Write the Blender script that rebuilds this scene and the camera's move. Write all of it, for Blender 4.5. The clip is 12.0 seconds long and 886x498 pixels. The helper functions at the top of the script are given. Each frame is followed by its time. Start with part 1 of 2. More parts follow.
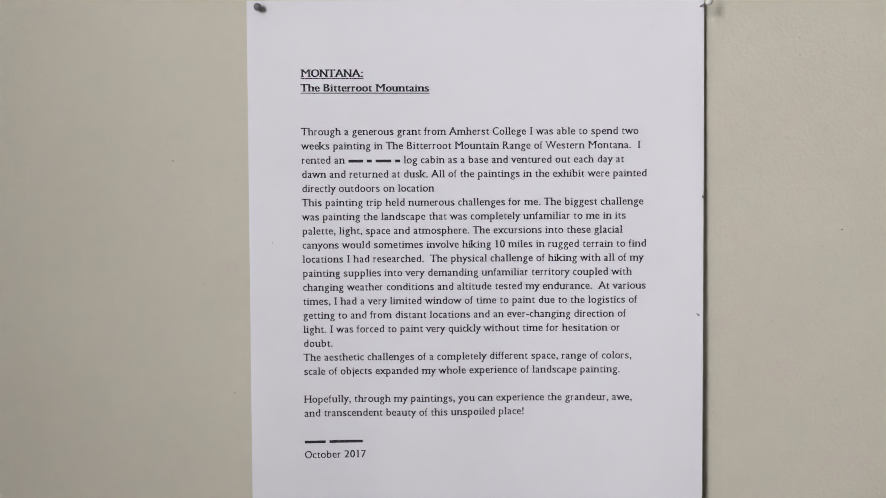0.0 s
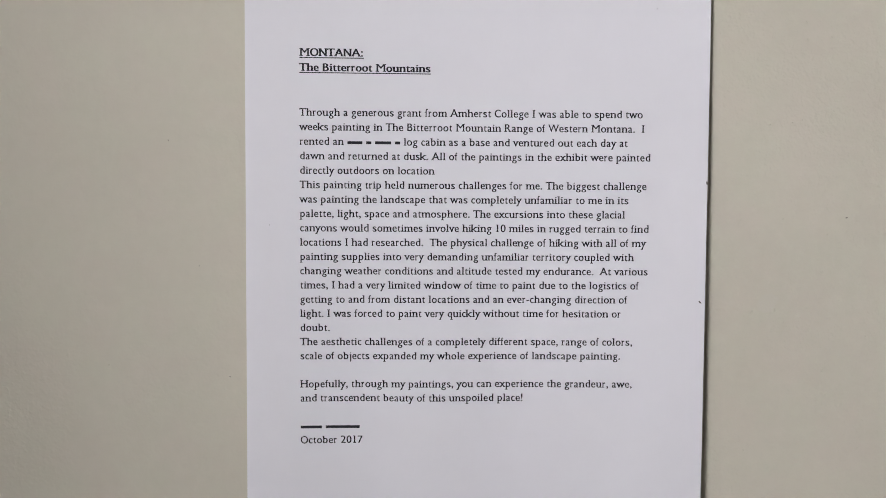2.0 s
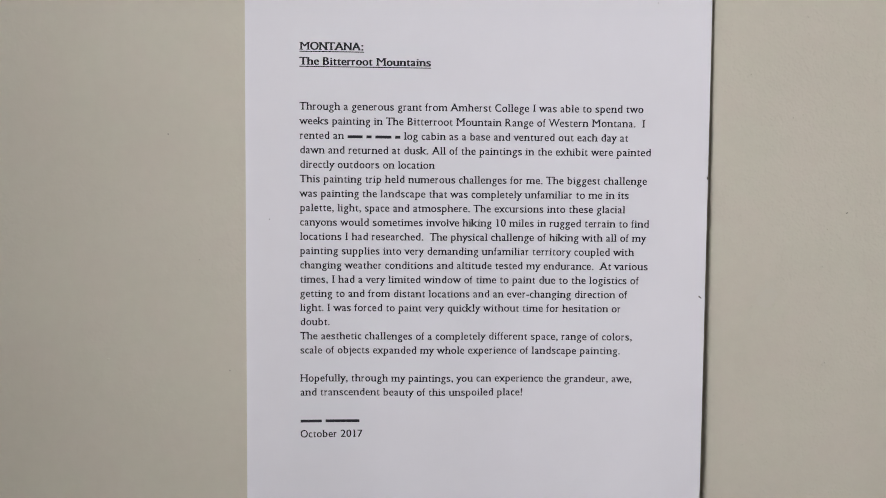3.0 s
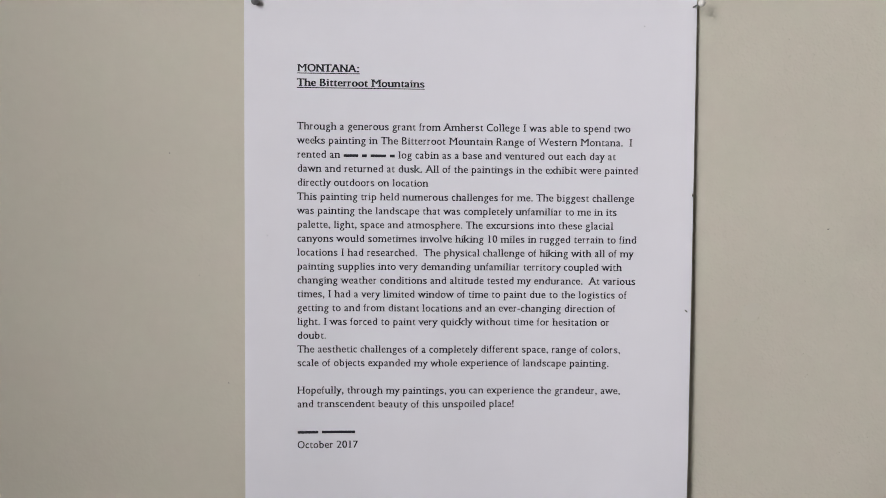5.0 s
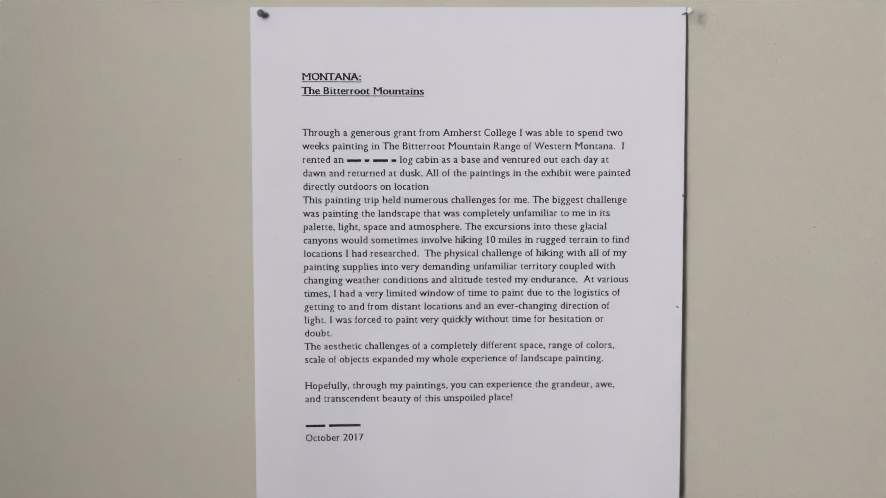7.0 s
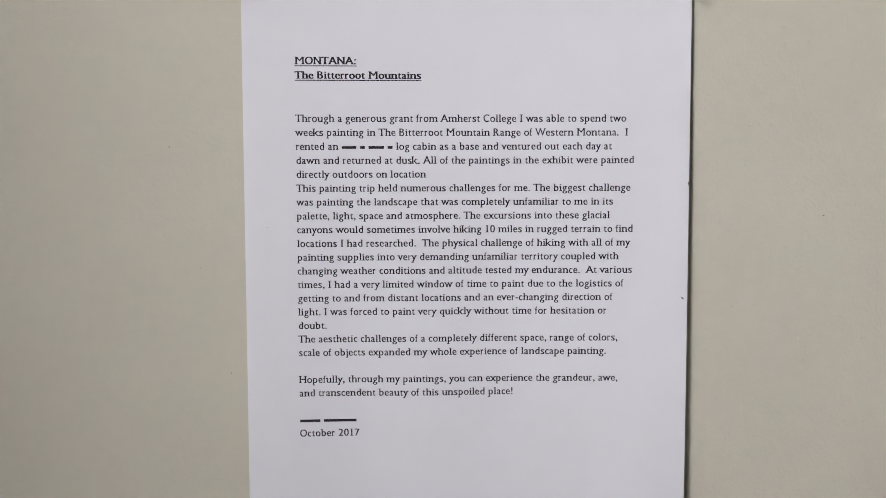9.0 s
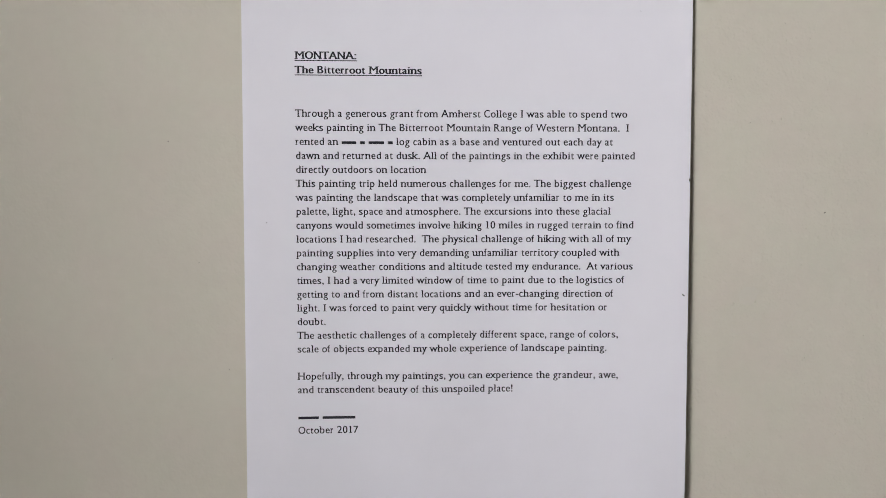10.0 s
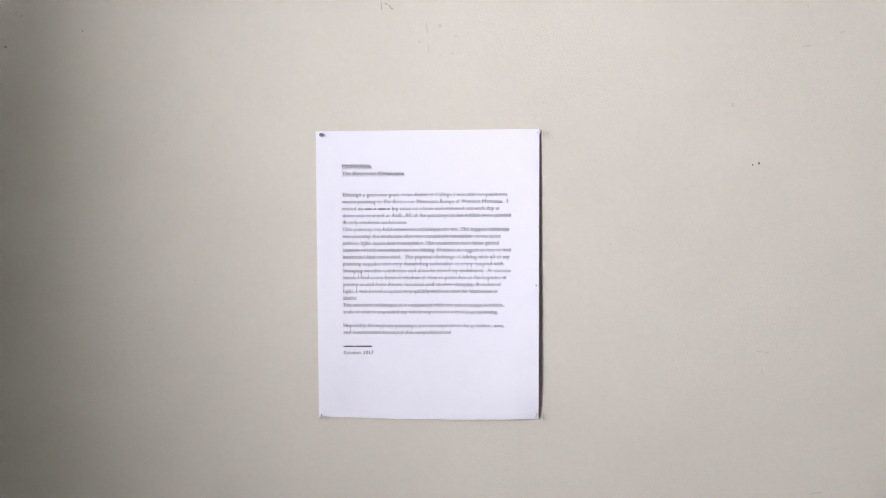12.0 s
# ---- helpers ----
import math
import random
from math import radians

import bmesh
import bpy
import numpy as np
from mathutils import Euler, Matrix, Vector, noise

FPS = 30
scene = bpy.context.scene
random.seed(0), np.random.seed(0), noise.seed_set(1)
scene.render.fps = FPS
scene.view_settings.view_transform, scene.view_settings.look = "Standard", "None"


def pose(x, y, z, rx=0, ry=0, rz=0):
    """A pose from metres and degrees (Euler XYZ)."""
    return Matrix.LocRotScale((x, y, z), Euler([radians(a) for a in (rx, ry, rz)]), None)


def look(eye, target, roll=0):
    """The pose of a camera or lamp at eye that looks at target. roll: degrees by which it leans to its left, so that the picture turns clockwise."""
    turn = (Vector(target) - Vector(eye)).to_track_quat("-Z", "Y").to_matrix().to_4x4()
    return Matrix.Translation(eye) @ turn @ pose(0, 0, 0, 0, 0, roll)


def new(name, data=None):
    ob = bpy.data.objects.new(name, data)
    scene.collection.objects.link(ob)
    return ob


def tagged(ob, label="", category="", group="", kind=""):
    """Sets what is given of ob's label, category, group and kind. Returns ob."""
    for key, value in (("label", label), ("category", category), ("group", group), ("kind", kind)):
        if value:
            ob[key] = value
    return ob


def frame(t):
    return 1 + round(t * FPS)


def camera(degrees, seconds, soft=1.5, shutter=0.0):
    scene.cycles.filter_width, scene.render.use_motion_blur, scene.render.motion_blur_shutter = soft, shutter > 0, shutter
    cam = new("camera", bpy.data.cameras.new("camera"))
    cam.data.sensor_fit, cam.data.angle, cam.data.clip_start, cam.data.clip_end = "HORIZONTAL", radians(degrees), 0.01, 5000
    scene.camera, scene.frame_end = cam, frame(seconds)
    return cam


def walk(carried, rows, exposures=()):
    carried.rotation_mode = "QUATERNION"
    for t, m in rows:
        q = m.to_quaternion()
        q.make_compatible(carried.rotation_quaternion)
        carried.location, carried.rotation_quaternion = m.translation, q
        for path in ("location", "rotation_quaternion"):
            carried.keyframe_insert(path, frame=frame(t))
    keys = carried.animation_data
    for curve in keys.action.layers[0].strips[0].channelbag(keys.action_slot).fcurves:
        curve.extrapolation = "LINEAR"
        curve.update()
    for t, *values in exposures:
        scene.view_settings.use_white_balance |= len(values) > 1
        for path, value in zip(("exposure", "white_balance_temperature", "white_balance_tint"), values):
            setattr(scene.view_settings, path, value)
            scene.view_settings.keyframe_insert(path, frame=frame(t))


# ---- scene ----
cam = camera(55.0, 12.0, 0.9)
PATH = [
    (0, (-0.0204, -0.4070, 1.5379), (0.0029, 1.5930, 1.4612), -0.20),
    (0.3, (-0.0204, -0.4043, 1.5389), (0.0020, 1.5957, 1.4502), -0.20),
    (0.5, (-0.0201, -0.4040, 1.5399), (0.0013, 1.5960, 1.4334), -0.10),
    (0.8, (-0.0207, -0.4031, 1.5390), (0.0023, 1.5969, 1.4376), 0.05),
    (1, (-0.0209, -0.4017, 1.5384), (0.0004, 1.5983, 1.4332), 0.18),
    (1.3, (-0.0221, -0.3996, 1.5380), (0.0031, 1.6004, 1.4257), 0.31),
    (1.5, (-0.0236, -0.3991, 1.5380), (0.0151, 1.6009, 1.4226), 0.38),
    (1.8, (-0.0232, -0.4000, 1.5382), (0.0168, 1.6000, 1.4220), 0.40),
    (2, (-0.0238, -0.4008, 1.5382), (0.0177, 1.5992, 1.4214), 0.44),
    (2.3, (-0.0226, -0.4006, 1.5391), (0.0129, 1.5994, 1.4145), 0.55),
    (2.5, (-0.0220, -0.4006, 1.5395), (0.0106, 1.5994, 1.4085), 0.49),
    (2.8, (-0.0233, -0.4004, 1.5390), (0.0140, 1.5996, 1.4068), 0.58),
    (3, (-0.0243, -0.4006, 1.5385), (0.0196, 1.5994, 1.4071), 0.56),
    (5, (-0.0223, -0.4121, 1.5412), (0.0260, 1.5879, 1.4368), 0.53),
    (5.3, (-0.0208, -0.4147, 1.5408), (0.0205, 1.5853, 1.4441), 0.43),
    (5.5, (-0.0197, -0.4154, 1.5404), (0.0160, 1.5846, 1.4440), 0.42),
    (5.8, (-0.0221, -0.4173, 1.5427), (0.0277, 1.5827, 1.4310), 0.32),
    (6, (-0.0238, -0.4198, 1.5447), (0.0311, 1.5802, 1.4247), 0.27),
    (6.3, (-0.0224, -0.4268, 1.5468), (0.0219, 1.5732, 1.4239), 0.16),
    (6.5, (-0.0215, -0.4286, 1.5483), (0.0204, 1.5714, 1.4169), 0.08),
    (6.8, (-0.0208, -0.4307, 1.5466), (0.0183, 1.5693, 1.4242), -0.00),
    (7, (-0.0201, -0.4291, 1.5459), (0.0153, 1.5709, 1.4246), 0.01),
    (9, (-0.0198, -0.4162, 1.5451), (0.0200, 1.5838, 1.3995), -0.06),
    (9.3, (-0.0196, -0.4165, 1.5435), (0.0175, 1.5835, 1.4019), 0.09),
    (9.5, (-0.0194, -0.4164, 1.5426), (0.0170, 1.5836, 1.4056), 0.13),
    (9.8, (-0.0208, -0.4157, 1.5410), (0.0223, 1.5843, 1.4070), 0.15),
    (10, (-0.0217, -0.4144, 1.5394), (0.0274, 1.5856, 1.4114), 0.13),
    (10.3, (-0.0209, -0.4145, 1.5485), (0.0361, 1.5855, 1.3806), 0.20),
    (10.5, (-0.0178, -0.4248, 1.5421), (0.0354, 1.5752, 1.4189), 0.11),
    (10.7, (-0.0114, -0.4446, 1.5448), (0.0336, 1.5554, 1.4375), 0.23),
    (10.8, (-0.0061, -0.4604, 1.5558), (0.0318, 1.5396, 1.4180), 0.14),
    (10.9, (-0.0032, -0.4809, 1.5581), (0.0340, 1.5191, 1.4270), 0.01),
    (11, (-0.0020, -0.5016, 1.5692), (0.0378, 1.4984, 1.4009), -0.16),
    (11.2, (0.0168, -0.5569, 1.5671), (-0.0131, 1.4431, 1.4256), -0.34),
    (11.3, (0.0289, -0.5837, 1.5688), (-0.0400, 1.4163, 1.4356), -0.57),
    (11.5, (0.0491, -0.6459, 1.5702), (-0.0912, 1.3541, 1.4549), -0.77),
    (11.7, (0.0523, -0.7137, 1.5811), (-0.0895, 1.2863, 1.4349), -0.73),
    (11.8, (0.0586, -0.7513, 1.5737), (-0.0849, 1.2487, 1.4504), -0.48),
    (12, (0.0613, -0.8228, 1.5710), (-0.0503, 1.1772, 1.4601), -0.18),
]
# ---- light ----
EXPOSURES = [(0.0, 0.03, 6500, 10), (1.0, -0.05, 6500, 10), (10.5, -0.05, 6500, 10), (11.0, 0.0, 6500, 10), (11.5, 0.12, 6260, 14), (12.0, 0.54, 6160, 15)]
walk(cam, [(t, look(eye, target, roll)) for t, eye, target, roll in PATH], EXPOSURES)

# WEST is out of view, set close so the light falls off leftwards
WEST, EAST, SOUTH, TOP = -0.545, 4.6, -5.0, 3.1       # room, inner faces; the display wall is y = 0
WIN_Y0, WIN_Y1, WIN_Z0, WIN_Z1 = -1.29, -0.61, 1.47, 2.15  # unseen window opening added in the west wall, placed to fit the cast shadows

world = bpy.data.worlds.new("world")
scene.world = world
world.use_nodes = True
sky = world.node_tree.nodes.new("ShaderNodeTexSky")
sky.sky_type, sky.sun_disc = "NISHITA", False
sky.sun_elevation, sky.sun_rotation = radians(35), radians(160)
backing = world.node_tree.nodes["Background"]
backing.inputs["Strength"].default_value = 0.05
world.node_tree.links.new(sky.outputs["Color"], backing.inputs["Color"])


def window_lamp(x, to_x, y0, y1, z0, z1, watts, colour):
    """Daylight standing in an unseen window's opening."""
    lamp = bpy.data.lights.new("window_daylight", "AREA")
    lamp.shape, lamp.size, lamp.size_y = "RECTANGLE", y1 - y0 - 0.1, z1 - z0 - 0.1
    lamp.energy, lamp.color = watts, colour
    ob = new("window_daylight", lamp)
    eye = Vector((x, (y0 + y1) / 2, (z0 + z1) / 2))
    ob.matrix_world = look(eye, eye + Vector((to_x, 0, 0)))


window_lamp(WEST - 0.13, 1, WIN_Y0, WIN_Y1, WIN_Z0, WIN_Z1, 26.2, (0.98, 0.967, 0.99))


# ---- materials ----
def material(name, colour, rough=0.6, metal=0.0, spec=0.5):
    m = bpy.data.materials.new(name)
    m.use_nodes = True
    b = m.node_tree.nodes["Principled BSDF"]
    b.inputs["Base Color"].default_value = (*colour, 1)
    b.inputs["Roughness"].default_value = rough
    b.inputs["Metallic"].default_value = metal
    b.inputs["Specular IOR Level"].default_value = spec
    return m


def add(m, kind, **values):
    n = m.node_tree.nodes.new(kind)
    for key, value in values.items():
        n.inputs[key].default_value = value
    return n


def noise_node(m, scale, detail=3.0, rough=0.55, stretch=(1, 1, 1)):
    where = add(m, "ShaderNodeTexCoord")
    mapping = add(m, "ShaderNodeMapping", Scale=stretch)
    n = add(m, "ShaderNodeTexNoise", Scale=scale, Detail=detail, Roughness=rough)
    m.node_tree.links.new(where.outputs["Object"], mapping.inputs["Vector"])
    m.node_tree.links.new(mapping.outputs["Vector"], n.inputs["Vector"])
    return n.outputs["Fac"]


def ramp(m, fac, low, high, a, b):
    """Map fac from low..high to the colours a..b."""
    r = m.node_tree.nodes.new("ShaderNodeValToRGB")
    r.color_ramp.elements[0].position, r.color_ramp.elements[1].position = low, high
    r.color_ramp.elements[0].color, r.color_ramp.elements[1].color = (*a, 1), (*b, 1)
    m.node_tree.links.new(fac, r.inputs["Fac"])
    return r.outputs["Color"]


def multiply(m, a, b):
    n = m.node_tree.nodes.new("ShaderNodeMix")
    n.data_type, n.blend_type = "RGBA", "MULTIPLY"
    n.inputs["Factor"].default_value = 1.0
    m.node_tree.links.new(a, n.inputs["A"])
    m.node_tree.links.new(b, n.inputs["B"])
    return n.outputs["Result"]


def bump(m, heights, share=None):
    """Chain bumps: (height output, distance in metres, strength); share scales all strengths."""
    last = None
    for out, distance, strength in heights:
        n = add(m, "ShaderNodeBump", Distance=distance, Strength=strength)
        m.node_tree.links.new(out, n.inputs["Height"])
        if share:
            scaled = m.node_tree.nodes.new("ShaderNodeMath")
            scaled.operation = "MULTIPLY"
            scaled.inputs[1].default_value = strength
            m.node_tree.links.new(share, scaled.inputs[0])
            m.node_tree.links.new(scaled.outputs[0], n.inputs["Strength"])
        if last:
            m.node_tree.links.new(last, n.inputs["Normal"])
        last = n.outputs["Normal"]
    m.node_tree.links.new(last, m.node_tree.nodes["Principled BSDF"].inputs["Normal"])


def set_colour(m, out):
    m.node_tree.links.new(out, m.node_tree.nodes["Principled BSDF"].inputs["Base Color"])


WALL = (0.67, 0.637, 0.545)
paint = material("beige_wall_paint", WALL, 0.7, 0, 0.3)
broad = ramp(paint, noise_node(paint, 7.0, 3), 0.3, 0.7, (0.955, 0.95, 0.945), (1, 1, 1))
fine = ramp(paint, noise_node(paint, 160.0, 4), 0.3, 0.7, (0.97 * WALL[0], 0.97 * WALL[1], 0.965 * WALL[2]), WALL)
mottle = ramp(paint, noise_node(paint, 42.0, 2), 0.35, 0.65, (0.985, 1.0, 0.98), (1.0, 0.985, 0.985))
set_colour(paint, multiply(paint, multiply(paint, fine, broad), mottle))
# the relief is flattened towards the window, standing in for softer light there
place = add(paint, "ShaderNodeSeparateXYZ")
paint.node_tree.links.new(add(paint, "ShaderNodeTexCoord").outputs["Object"], place.inputs["Vector"])
relief_share = add(paint, "ShaderNodeMapRange")
for key, value in (("From Min", -0.16), ("From Max", 0.12), ("To Min", 0.42), ("To Max", 1.0)):
    relief_share.inputs[key].default_value = value
paint.node_tree.links.new(place.outputs["X"], relief_share.inputs["Value"])
lumps = ramp(paint, noise_node(paint, 430.0, 0.6, 0.5), 0.52, 0.74, (0, 0, 0), (1, 1, 1))
pits = ramp(paint, noise_node(paint, 330.0, 1.0, 0.5), 0.26, 0.44, (0, 0, 0), (1, 1, 1))
bump(paint, [(noise_node(paint, 95.0, 2.0, 0.5), 0.0022, 0.07), (lumps, 0.0009, 0.125), (pits, 0.0006, 0.08), (noise_node(paint, 520.0, 1.0, 0.5), 0.0010, 0.19)], relief_share.outputs["Result"])

# unseen closing walls, toned dark and warm to limit and warm their bounce
plain_paint = material("plain_wall_paint", (0.33, 0.31, 0.27), 0.6)
set_colour(plain_paint, ramp(plain_paint, noise_node(plain_paint, 5.0, 4), 0.3, 0.7, (0.31, 0.285, 0.245), (0.365, 0.335, 0.29)))
ceiling_paint = material("ceiling_paint", (0.8, 0.8, 0.78), 0.8)
set_colour(ceiling_paint, ramp(ceiling_paint, noise_node(ceiling_paint, 4.0, 4), 0.3, 0.7, (0.76, 0.76, 0.74), (0.81, 0.81, 0.79)))
# the floor is out of view; its pale tone bounces light upwards
boards = material("floor_boards", (0.16, 0.14, 0.12), 0.5)
set_colour(boards, ramp(boards, noise_node(boards, 6.0, 6, 0.6, (1, 12, 1)), 0.3, 0.7, (0.34, 0.31, 0.27), (0.46, 0.42, 0.37)))
trim_paint = material("white_trim_paint", (0.8, 0.8, 0.78), 0.35)

PAPER = (0.84, 0.835, 0.885)
paper = material("white_copy_paper", PAPER, 0.7, 0, 0.25)
set_colour(paper, ramp(paper, noise_node(paper, 70.0, 4), 0.25, 0.75, tuple(0.98 * c for c in PAPER), PAPER))
bump(paper, [(noise_node(paper, 24.0, 2.0), 0.003, 0.14)])

ink = material("black_laser_toner", (0.026, 0.026, 0.034), 0.7, 0, 0.2)
white_plastic = material("white_plastic", (0.78, 0.76, 0.72), 0.3)
grey_plastic = material("grey_plastic", (0.17, 0.17, 0.18), 0.45)
steel = material("pin_steel", (0.20, 0.20, 0.20), 0.4, 1.0)
grime = material("wall_grime", (0.38, 0.355, 0.30), 0.8)
pale_grime = material("faint_scuff", (0.56, 0.53, 0.455), 0.7)
speck_grey = material("grey_speck", (0.09, 0.085, 0.08), 0.8)
dark_hole = material("nail_hole_dark", (0.20, 0.185, 0.165), 0.9)


# ---- building helpers ----
def finish(name, bm, mat, parent=None, smooth=False):
    me = bpy.data.meshes.new(name)
    bmesh.ops.recalc_face_normals(bm, faces=bm.faces)
    bm.to_mesh(me)
    bm.free()
    me.materials.append(mat)
    if smooth:
        for p in me.polygons:
            p.use_smooth = True
        me.set_sharp_from_angle(angle=radians(50))
    ob = new(name, me)
    ob.parent = parent
    return ob


def part(name, bm, mat, parent, label="", smooth=False):
    return tagged(finish(name, bm, mat, parent, smooth), label)


def box(bm, x0, x1, y0, y1, z0, z1):
    m = Matrix.LocRotScale(((x0 + x1) / 2, (y0 + y1) / 2, (z0 + z1) / 2), None, (x1 - x0, y1 - y0, z1 - z0))
    bmesh.ops.create_cube(bm, size=1.0, matrix=m)


def boxes(*rows):
    bm = bmesh.new()
    for row in rows:
        box(bm, *row)
    return bm


# ---- the room ----
# deep walls, so the window's jambs crop its light towards the left
T = 0.20
wall_north = tagged(finish("wall_north", boxes((WEST - T, EAST + T, 0.0, T, 0.0, TOP)), paint), "beige painted wall with a faint roller texture", "wall", kind="structure")
tagged(finish("unseen_wall_west", boxes(
    (WEST - T, WEST, SOUTH, WIN_Y0, 0, TOP), (WEST - T, WEST, WIN_Y1, 0, 0, TOP),
    (WEST - T, WEST, WIN_Y0, WIN_Y1, 0, WIN_Z0), (WEST - T, WEST, WIN_Y0, WIN_Y1, WIN_Z1, TOP)), plain_paint), "unseen side wall with a window opening, set close to dim the left", "wall", kind="structure")
tagged(finish("wall_east", boxes((EAST, EAST + T, SOUTH, 0, 0, TOP)), plain_paint), "plain painted wall closing the room", "wall", kind="structure")
tagged(finish("wall_south", boxes((WEST - T, EAST + T, SOUTH - T, SOUTH, 0, TOP)), plain_paint), "plain painted wall closing the room", "wall", kind="structure")
tagged(finish("floor", boxes((WEST - T, EAST + T, SOUTH - T, T, -0.1, 0)), boards), "unseen wooden floor, kept pale to bounce light up the wall", "floor", kind="structure")
tagged(finish("ceiling", boxes((WEST - T, EAST + T, SOUTH - T, T, TOP, TOP + 0.1)), ceiling_paint), "white painted ceiling of the room", "ceiling", kind="structure")

F = 0.04


def window_frame(name, x0, x1, y0, y1, z0, z1):
    tagged(finish(name, boxes(
        (x0, x1, y0, y0 + F, z0, z1), (x0, x1, y1 - F, y1, z0, z1),
        (x0, x1, y0 + F, y1 - F, z1 - F, z1), (x0, x1, y0 + F, y1 - F, z0, z0 + F)), trim_paint),
        "unseen window frame added in the side wall, its jambs cropping the light", "window", kind="structure")


# added out of view: the frame holds the lamp and trims its light
window_frame("unseen_window", WEST - 0.15, WEST + 0.01, WIN_Y0, WIN_Y1, WIN_Z0, WIN_Z1)

# ---- the notice: a letter sheet, pinned at its corners, its right edge curling off the wall ----
HALF_W, HALF_H, MID = 0.10795, 0.1397, 1.5
THICK = 0.00012


def lift(x, z):
    """How far the sheet stands off the wall."""
    u = min(max((x + HALF_W) / (2 * HALF_W), 0), 1)
    v = min(max((z - MID + HALF_H) / (2 * HALF_H), 0), 1)
    curl = max(0, (u - 0.3) / 0.7) ** 2
    pinned = 0.4 + 0.6 * math.exp(-((1 - u) / 0.1) ** 2)
    along = 0.06 + (0.22 + 0.72 * (1 - v) ** 0.8) * (1 - pinned * math.exp(-v / 0.05))
    rim = (0.0009 + 0.0005 * (1 - v)) * (1 - math.exp(-u / 0.03))
    buckle = 0.00085 * (math.sin(13.0 * u + 2.2 * v + 1.9) + 0.6 * math.sin(22.0 * u - 3.0 * v)) * (1 - v) ** 1.5 * min(1, 8 * u, 8 * (1 - u)) * (1 - 0.6 * math.exp(-v / 0.08))
    return 0.0004 + rim + buckle + 0.0051 * curl * along


def sheet_mesh():
    bm = bmesh.new()
    nx, nz = 96, 110
    us = [0.5 - 0.5 * math.cos(math.pi * i / nx) for i in range(nx + 1)]
    layers = []
    for back in (0, 1):
        grid = [[None] * (nz + 1) for _ in us]
        for i, u in enumerate(us):
            for j in range(nz + 1):
                x, z = -HALF_W + 2 * HALF_W * u, MID - HALF_H + 2 * HALF_H * j / nz
                v = j / nz
                pull = 0.0002 * u ** 3 * (1 - v) ** 0.8 * (1 - math.exp(-v / 0.05))
                bow = 0.0019 * math.sin(math.pi * u) * (1 - v) ** 4
                grid[i][j] = bm.verts.new((x - pull, -lift(x, z) + (THICK if back else 0), z - bow + 0.0005 * u * v ** 6))
        layers.append(grid)
        for i in range(nx):
            for j in range(nz):
                quad = (grid[i][j], grid[i + 1][j], grid[i + 1][j + 1], grid[i][j + 1])
                bm.faces.new(quad[::-1] if back else quad)
    a, b = layers
    rim = [(i, 0) for i in range(nx)] + [(nx, j) for j in range(nz)] + [(i, nz) for i in range(nx, 0, -1)] + [(0, j) for j in range(nz, 0, -1)]
    for (i, j), (k, l) in zip(rim, rim[1:] + rim[:1]):
        bm.faces.new((a[k][l], a[i][j], b[i][j], b[k][l]))
    return bm


notice = tagged(finish("paper_notice", sheet_mesh(), paper, smooth=True), "white letter-size printed notice pinned to the beige wall", "paper notice")

# ---- lettering: the built-in font, spaced like a book face, with small serifs ----
EM = 0.00507
ADVANCE = dict(zip("abcdefghijklmnopqrstuvwxyz", (462, 556, 417, 547, 470, 300, 505, 566, 275, 255, 556, 286, 856, 572, 537, 550, 532, 379, 439, 348, 566, 474, 746, 511, 465, 467)))
ADVANCE.update(zip("ABCHIMNORTW", (719, 606, 640, 757, 349, 885, 722, 746, 671, 623, 971)))
ADVANCE.update(zip(" !,-.:0127", (271, 284, 250, 330, 240, 290, 530, 510, 545, 545)))
TIGHT = "vwyxATWk"
NARROW = "ilI!,.:-1"
letter_curve = bpy.data.curves.new("lettering", "FONT")
letter_ob = new("lettering", letter_curve)
glyphs = {}


def serifs(ch, verts, polys):
    """Small slabs at the ends of upright and slanted strokes."""
    if ch in ".,:!-aegosc0t2":
        return []
    count = {}
    for p in polys:
        for a, b in zip(p, p[1:] + p[:1]):
            key = (min(a, b), max(a, b))
            count[key] = count.get(key, 0) + 1
    made = []
    for (a, b), n in count.items():
        (x0, y0), (x1, y1) = verts[a], verts[b]
        if n > 1 or abs(y1 - y0) > 0.002:
            continue
        lo, hi, y = min(x0, x1), max(x0, x1), y0
        if not 0.05 < hi - lo < 0.135:
            continue
        low = y < 0.01
        if not low and ch in "fjr7" and y < 0.4:
            continue
        if not low and not any(abs(y - h) < 0.02 for h in (0.449, 0.682)):
            continue
        reach = 0.05 if ch in "vwyxkAW" else 0.08
        left = reach
        right = reach if low or ch.isupper() or ch in TIGHT else 0.0
        if low and ch in "du" and y > -0.01:
            left = 0.0
        if ch in "nmhu" and low:
            left = right = 0.06
        if ch == "q" and not low:
            continue
        d = 0.066 if low else -0.066
        made.append([(lo - left, y), (hi + right, y), (hi + right * 0.6, y + d), (lo - left * 0.6, y + d)])
    if ch == "T":
        w = [v[0] for v in verts]
        for x, s in ((min(w), 1), (max(w), -1)):
            made.append([(x, 0.682), (x + s * 0.05, 0.682), (x + s * 0.04, 0.55), (x, 0.55)])
    return made


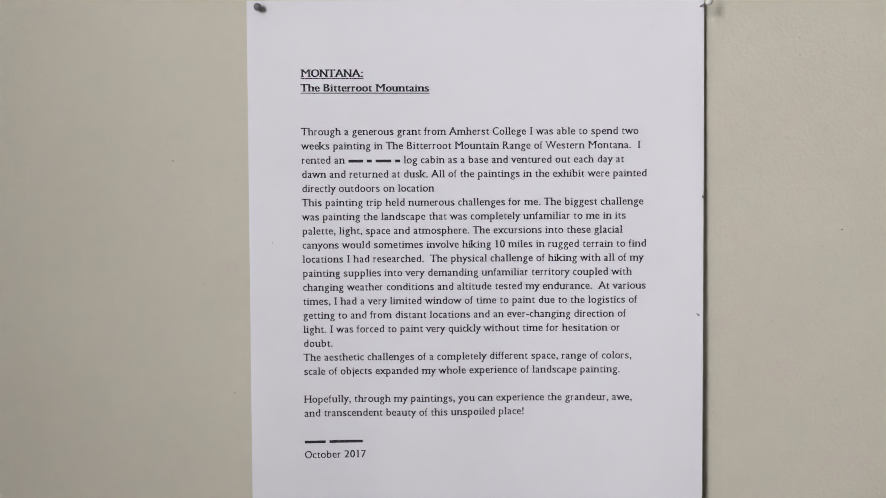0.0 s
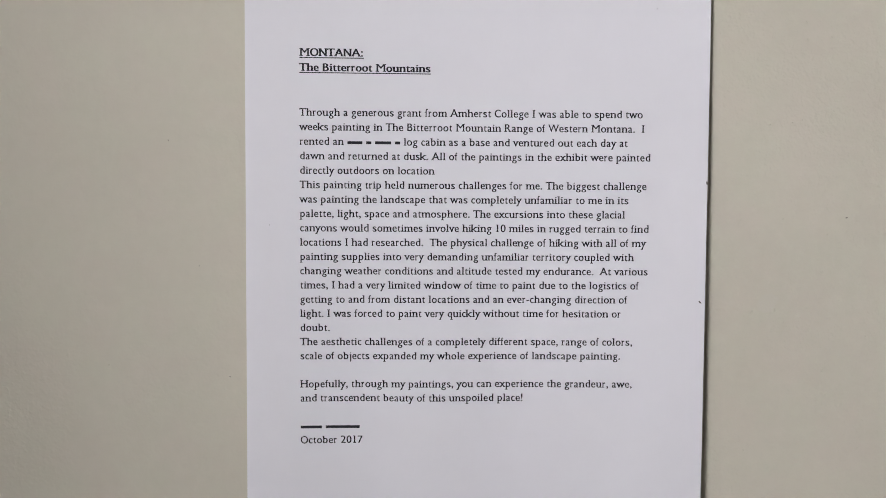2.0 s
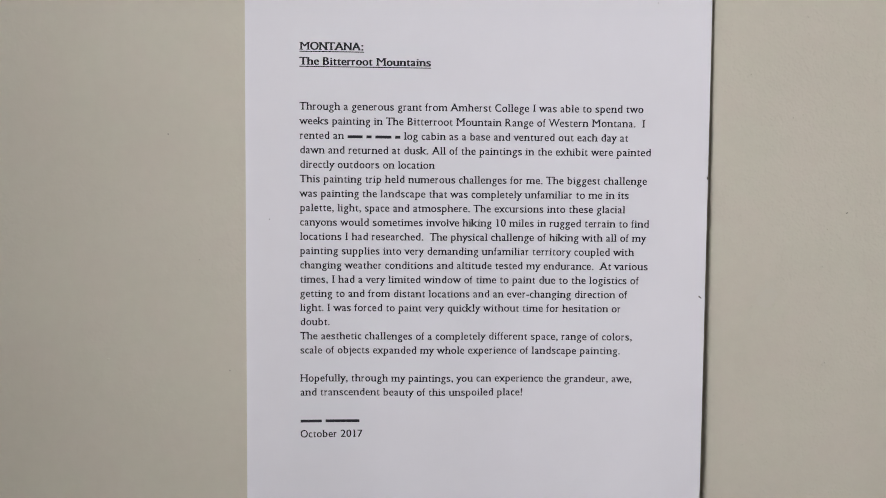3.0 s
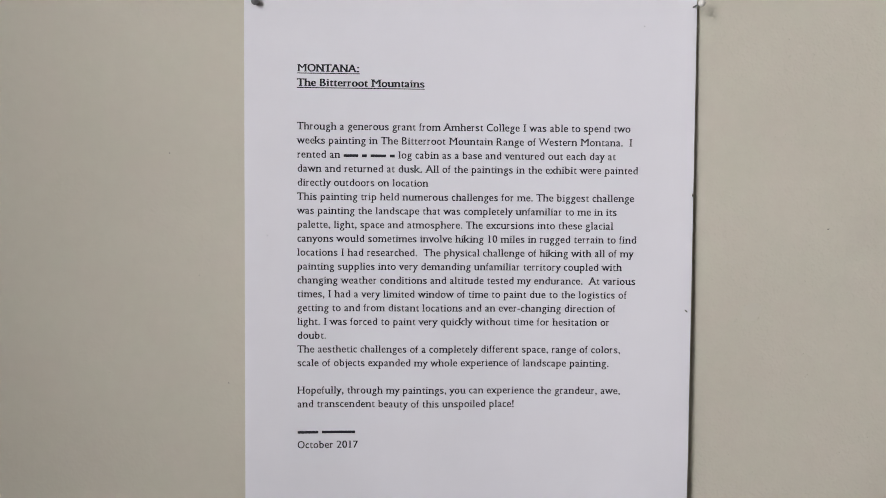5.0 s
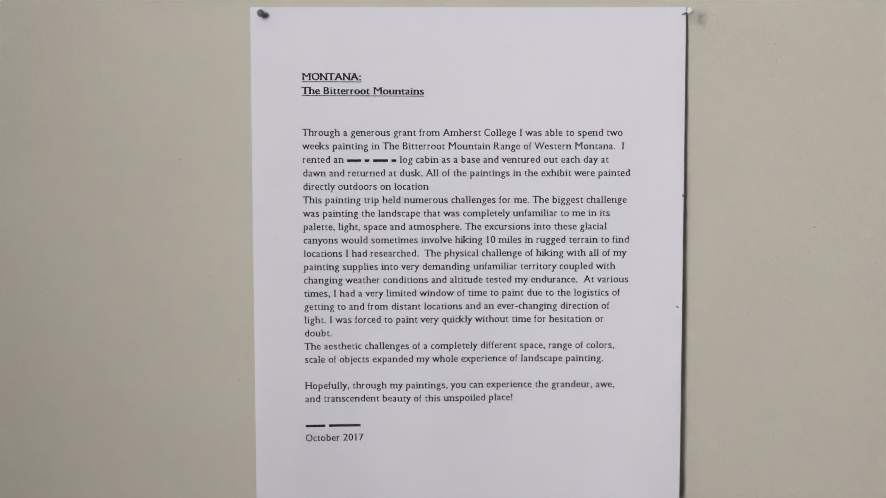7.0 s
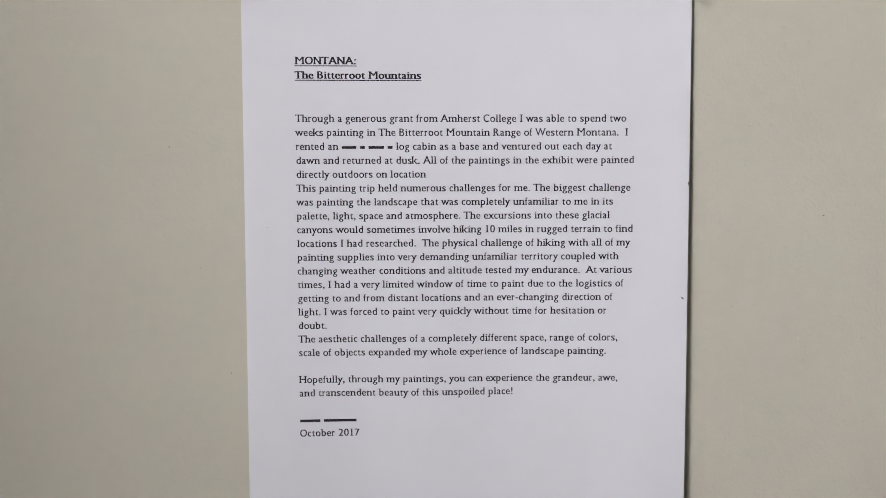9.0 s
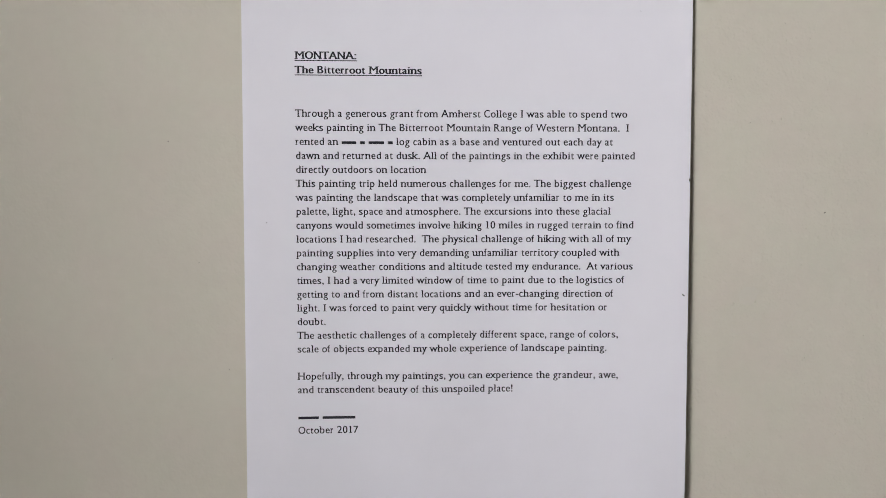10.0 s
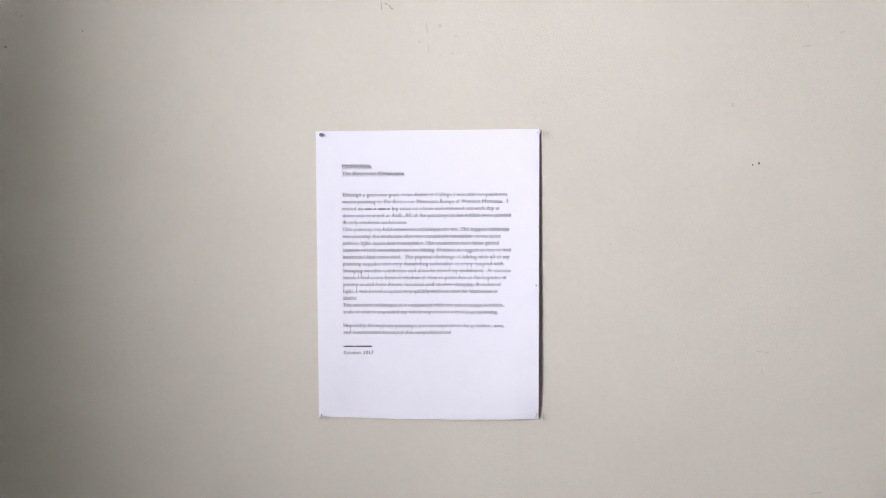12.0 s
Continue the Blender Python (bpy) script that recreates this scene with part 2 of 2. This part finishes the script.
def glyph(ch):
    if ch not in glyphs:
        letter_curve.body = ch
        bpy.context.view_layer.update()
        me = bpy.data.meshes.new_from_object(letter_ob.evaluated_get(bpy.context.evaluated_depsgraph_get()))
        verts = [(v.co.x, v.co.y) for v in me.vertices]
        polys = [tuple(p.vertices) for p in me.polygons]
        bpy.data.meshes.remove(me)
        glyphs[ch] = (verts, polys, serifs(ch, verts, polys))
    return glyphs[ch]


def on_sheet(x, z, up):
    return (x, -lift(x, z) - up, z)


def tall(y):
    """Raise the small letters a little."""
    return y * 1.05 if y < 0.46 else 0.483 + (y - 0.46) * 0.95


def lay_word(bm, word, x, z, slope, bold):
    """Lay a word on the sheet from the pen place x; returns the new pen place."""
    for ch in word:
        adv = ADVANCE[ch] / 1000 * (1.083 if bold else 1.0)
        if ch != " ":
            verts, polys, slabs = glyph(ch)
            lo, hi = min(v[0] for v in verts), max(v[0] for v in verts)
            side = 0.015 if ch in TIGHT else 0.1 if ch == "M" else 0.078 if ch in "nmhudpbqHNBRr" else 0.05
            s = 1.0 if ch in NARROW else (adv - 2 * side) / (hi - lo)
            off = adv / 2 - s * (lo + hi) / 2
            spread = 0.55 if ch in "MW" else 1.0
            for dx in ((-0.036 * spread, 0.0, 0.036 * spread) if bold else (-0.013 * spread, 0.013 * spread)):
                def place(p, up):
                    px = x + EM * (off + s * p[0] + dx)
                    return bm.verts.new(on_sheet(px, z + slope * px + EM * tall(p[1]), up))
                vs = [place(p, 0.00006 + dx * 0.001) for p in verts]
                for p in polys:
                    bm.faces.new([vs[i] for i in p])
                for slab in slabs:
                    bm.faces.new([place(p, 0.00004 + dx * 0.0005) for p in slab])
        x += EM * adv
    return x


def lay_strip(bm, x0, x1, z0, z1, slope, up=0.00005):
    """A printed strip that follows the sheet."""
    n = max(2, int((x1 - x0) / 0.003))
    row = [(bm.verts.new(on_sheet(x, z0 + slope * x, up)), bm.verts.new(on_sheet(x, z1 + slope * x, up))) for x in [x0 + (x1 - x0) * i / n for i in range(n + 1)]]
    for (a, b), (c, d) in zip(row, row[1:]):
        bm.faces.new((a, c, d, b))


PITCH, FIRST = 0.006718, 0.07647
LINES = [
    (0, "Through a generous grant from Amherst College I was able to spend two"),
    (1, "weeks painting in The Bitterroot Mountain Range of Western Montana.  I"),
    (2, "rented an ### # ### # log cabin as a base and ventured out each day at"),
    (3, "dawn and returned at dusk. All of the paintings in the exhibit were painted"),
    (4, "directly outdoors on location"),
    (5, "This painting trip held numerous challenges for me. The biggest challenge"),
    (6, "was painting the landscape that was completely unfamiliar to me in its"),
    (7, "palette, light, space and atmosphere. The excursions into these glacial"),
    (8, "canyons would sometimes involve hiking 10 miles in rugged terrain to find"),
    (9, "locations I had researched.  The physical challenge of hiking with all of my"),
    (10, "painting supplies into very demanding unfamiliar territory coupled with"),
    (11, "changing weather conditions and altitude tested my endurance.  At various"),
    (12, "times, I had a very limited window of time to paint due to the logistics of"),
    (13, "getting to and from distant locations and an ever-changing direction of"),
    (14, "light. I was forced to paint very quickly without time for hesitation or"),
    (15, "doubt."),
    (16, "The aesthetic challenges of a completely different space, range of colors,"),
    (17, "scale of objects expanded my whole experience of landscape painting."),
    (19, "Hopefully, through my paintings, you can experience the grandeur, awe,"),
    (20, "and transcendent beauty of this unspoiled place!"),
    (22, "#### ######"),
    (23, "October 2017"),
]
BARS = {2: (1.45, 0.55, 1.55, 0.55), 22: (2.05, 3.25)}  # widths of plain bars, in ems


def start_x(row):
    return -0.08275 + 0.00001 * row


for row, text in LINES:
    bm = bmesh.new()
    z, slope = MID + FIRST - PITCH * row, 0.0006 + 0.0003 * row
    z -= slope * start_x(row)
    x, bars = start_x(row), list(BARS.get(row, ()))
    for i, word in enumerate(text.split(" ")):
        if word.startswith("#"):
            wide = bars.pop(0) * EM
            lay_strip(bm, x + 0.04 * EM, x + wide - 0.04 * EM, z + 0.10 * EM, z + 0.36 * EM, slope)
            x += wide
        else:
            x = lay_word(bm, word, x, z, slope, False)
        x += EM * ADVANCE[" "] / 1000
    part("text_line", bm, ink, notice, "line of small black printed serif text")

for z0, text in ((0.10396, "MONTANA:"), (0.09711, "The Bitterroot Mountains")):
    bm = bmesh.new()
    slope = -0.002
    z = MID + z0 + slope * 0.0827
    end = lay_word(bm, text, -0.0827, z, slope, True)
    heading = part("heading", bm, ink, notice, "bold black underlined heading")
    bm = bmesh.new()
    lay_strip(bm, -0.0827, end, z - 0.00098, z - 0.00055, slope)
    part("underline", bm, ink, heading)

bpy.data.objects.remove(letter_ob)


# ---- the pins ----
def lathe(bm, a, b, profile, seg=20):
    """Turn a profile of (share of the way from a to b, radius) about the line a-b."""
    a, b = Vector(a), Vector(b)
    turn = (b - a).to_track_quat("Z", "Y").to_matrix()
    rings = []
    for t, r in profile:
        c = a.lerp(b, t)
        rings.append([bm.verts.new(c + turn @ Vector((r * math.cos(2 * math.pi * k / seg), r * math.sin(2 * math.pi * k / seg), 0))) for k in range(seg)])
    for p, q in zip(rings, rings[1:]):
        for k in range(seg):
            bm.faces.new((p[k], p[(k + 1) % seg], q[(k + 1) % seg], q[k]))
    bm.faces.new(rings[0][::-1])
    bm.faces.new(rings[-1])


def ball_pin(x, z, lean_x, lean_z, out, radius, mat, label):
    """A map pin: steel needle through the sheet into the wall, round head at its end."""
    base, head = Vector((0, 0.006, 0)), Vector((lean_x, -out, lean_z))
    pin = tagged(new("map_pin"), label, "pin", "pins holding the notice")
    pin.location = (x, 0, z)
    way = (head - base).normalized()
    bm = bmesh.new()
    lathe(bm, base, head - way * radius * 0.8, [(0, 0.00008), (0.2, 0.00038), (1, 0.00038)], 12)
    part("needle", bm, steel, pin, "thin steel needle", True)
    bm = bmesh.new()
    prof = [(0.0, radius * 0.42), (0.06, radius * 0.46)]
    for k in range(2, 19):
        a = math.pi * k / 19
        prof.append((0.5 - 0.5 * math.cos(a), radius * math.sin(a) if k > 3 else max(radius * 0.46, radius * math.sin(a))))
    prof.append((1.0, radius * 0.06))
    lathe(bm, head - way * radius, head + way * radius, sorted(prof), 24)
    part("head", bm, mat, pin, "round plastic head", True)
    return pin


ball_pin(-0.1033, 1.6369, 0.0012, -0.0008, 0.0040, 0.0018, grey_plastic, "dark grey ball-headed pin through the notice's top corner")
ball_pin(0.1046, 1.6364, 0.0031, 0.0003, 0.0108, 0.0017, white_plastic, "white ball-headed pin through the notice's top corner")
ball_pin(-0.1049, 1.3627, 0.0, -0.0014, 0.0100, 0.0018, white_plastic, "white ball-headed pin through the notice's bottom corner")
ball_pin(0.1046, 1.3650, 0.0002, 0.0014, 0.0110, 0.0018, white_plastic, "white ball-headed pin through the notice's bottom corner")


# ---- marks on the wall and the sheet ----
def blob(bm, x, z, w, h, high, turn=0.0, seg=9, seed=0):
    """A low uneven dome on the wall, w by h metres."""
    rnd = random.Random(seed)
    ca, sa = math.cos(turn), math.sin(turn)
    rings = []
    for share, up in ((1.0, 0.0), (0.7, 0.6), (0.35, 0.92)):
        ring = []
        for k in range(seg):
            a = 2 * math.pi * k / seg
            wob = share * (0.8 + 0.4 * rnd.random())
            px, pz = 0.5 * w * wob * math.cos(a), 0.5 * h * wob * math.sin(a)
            ring.append(bm.verts.new((x + ca * px - sa * pz, -0.00003 - high * up, z + sa * px + ca * pz)))
        rings.append(ring)
    for p, q in zip(rings, rings[1:]):
        for k in range(seg):
            bm.faces.new((p[k], p[(k + 1) % seg], q[(k + 1) % seg], q[k]))
    bm.faces.new(rings[-1])


def mark(name, x, z, w, h, high, mat, label, turn=0.0):
    bm = bmesh.new()
    blob(bm, x, z, w, h, high, radians(turn), seed=int(abs(x * 7919 + z * 104729)))
    part(name, bm, mat, wall_north, label, True)


for x, z, w, h in ((-0.1437, 1.5646, 0.0007, 0.0009), (-0.1299, 1.5061, 0.0006, 0.0005), (-0.1159, 1.4536, 0.0006, 0.0009), (0.1763, 1.5309, 0.0011, 0.0006),
                   (0.3148, 1.6065, 0.0022, 0.0024), (0.3089, 1.6050, 0.0016, 0.0020), (-0.3375, 1.7392, 0.0013, 0.0034), (-0.4158, 1.7246, 0.0030, 0.0034)):
    mark("nail_hole", x, z, w, h, 0.0001, dark_hole if x > 0 else grime, "tiny dark hole in the paint", 20)
for x, z, w, h, turn in ((-0.4035, 1.7580, 0.0014, 0.0050, -25), (-0.3985, 1.7545, 0.0014, 0.0062, -40), (-0.0432, 1.7595, 0.0010, 0.0095, 2), (-0.0385, 1.7607, 0.0013, 0.0040, 70), (-0.0348, 1.7580, 0.0013, 0.0055, 30), (-0.0325, 1.7560, 0.0011, 0.0035, 60),
                         (0.3573, 1.7525, 0.0014, 0.0050, 8)):
    mark("scuff", x, z, w, h, 0.00008, *((grime, "short dark scratch in the paint") if abs(x) < 0.1 else (pale_grime, "faint short scratch in the paint")), turn)
for x, z, w, h, turn in ((0.2893, 1.6612, 0.0042, 0.0046, 10), (0.3569, 1.7156, 0.0085, 0.0022, 2), (0.3195, 1.4274, 0.0080, 0.0014, 8), (0.3255, 1.4262, 0.0050, 0.0016, -12), (0.3208, 1.4078, 0.0012, 0.0052, 4), (0.3757, 1.2906, 0.0100, 0.0014, 4), (0.3700, 1.2896, 0.0050, 0.0012, -6), (0.3892, 1.7279, 0.0060, 0.0024, 10),
                         (0.0005, 1.7370, 0.0022, 0.0110, 8), (0.0020, 1.7180, 0.0018, 0.0080, 5), (-0.0065, 1.7240, 0.0030, 0.0030, 0), (0.0280, 1.7290, 0.0026, 0.0030, 0), (0.0250, 1.7130, 0.0026, 0.0024, 0), (0.0130, 1.7390, 0.0040, 0.0040, 0)):
    mark("smudge", x, z, w, h, 0.0001, pale_grime, "faint brownish smudge on the paint", turn)
broad_stain = material("broad_faint_stain", (0.635, 0.605, 0.515), 0.5)
mark("stain", 0.0493, 1.7237, 0.013, 0.020, 0.00005, broad_stain, "broad faint stain on the paint", 4)
mark("stain", 0.1395, 1.4900, 0.010, 0.009, 0.00005, broad_stain, "broad faint stain on the paint", 20)
for x, z, w, h, turn in ((0.1539, 1.6222, 0.0022, 0.0026, 20), (0.1533, 1.5765, 0.0014, 0.0030, -10), (0.1381, 1.5745, 0.0020, 0.0016, 30), (0.1654, 1.5051, 0.0018, 0.0020, 0), (0.1681, 1.4588, 0.0016, 0.0022, 15),
                         (-0.1730, 1.4588, 0.0026, 0.0014, 30), (0.1460, 1.5300, 0.0016, 0.0014, 0), (0.1850, 1.4200, 0.0024, 0.0016, 20), (0.1420, 1.4100, 0.0016, 0.0018, 0)):
    mark("paint_nub", x, z, 0.6 * w, 0.6 * h, 0.00022, paint, "small raised nub of wall paint", turn)

rnd = random.Random(5)
for _ in range(34):
    size = 0.0007 + 0.0009 * rnd.random()
    mark("paint_nub", 0.128 + 0.13 * rnd.random(), 1.36 + 0.27 * rnd.random(), size, size * (0.7 + 0.8 * rnd.random()), 0.00018, paint, "small raised nub of wall paint", 180 * rnd.random())

for x, z, w, h in ((-0.0968, 1.5256, 0.0005, 0.0004), (0.1055, 1.4908, 0.0015, 0.0008), (0.1076, 1.5467, 0.0007, 0.0016), (0.0830, 1.6272, 0.0004, 0.0003)):
    bm = bmesh.new()
    corners = [on_sheet(x + 0.5 * w * math.cos(a) , z + 0.5 * h * math.sin(a) - 0.35 * w * math.cos(a), 0.00005) for a in [math.pi * k / 4 for k in range(8)]]
    bm.faces.new([bm.verts.new(c) for c in corners])
    part("speck", bm, speck_grey, notice, "tiny dark speck on the paper")
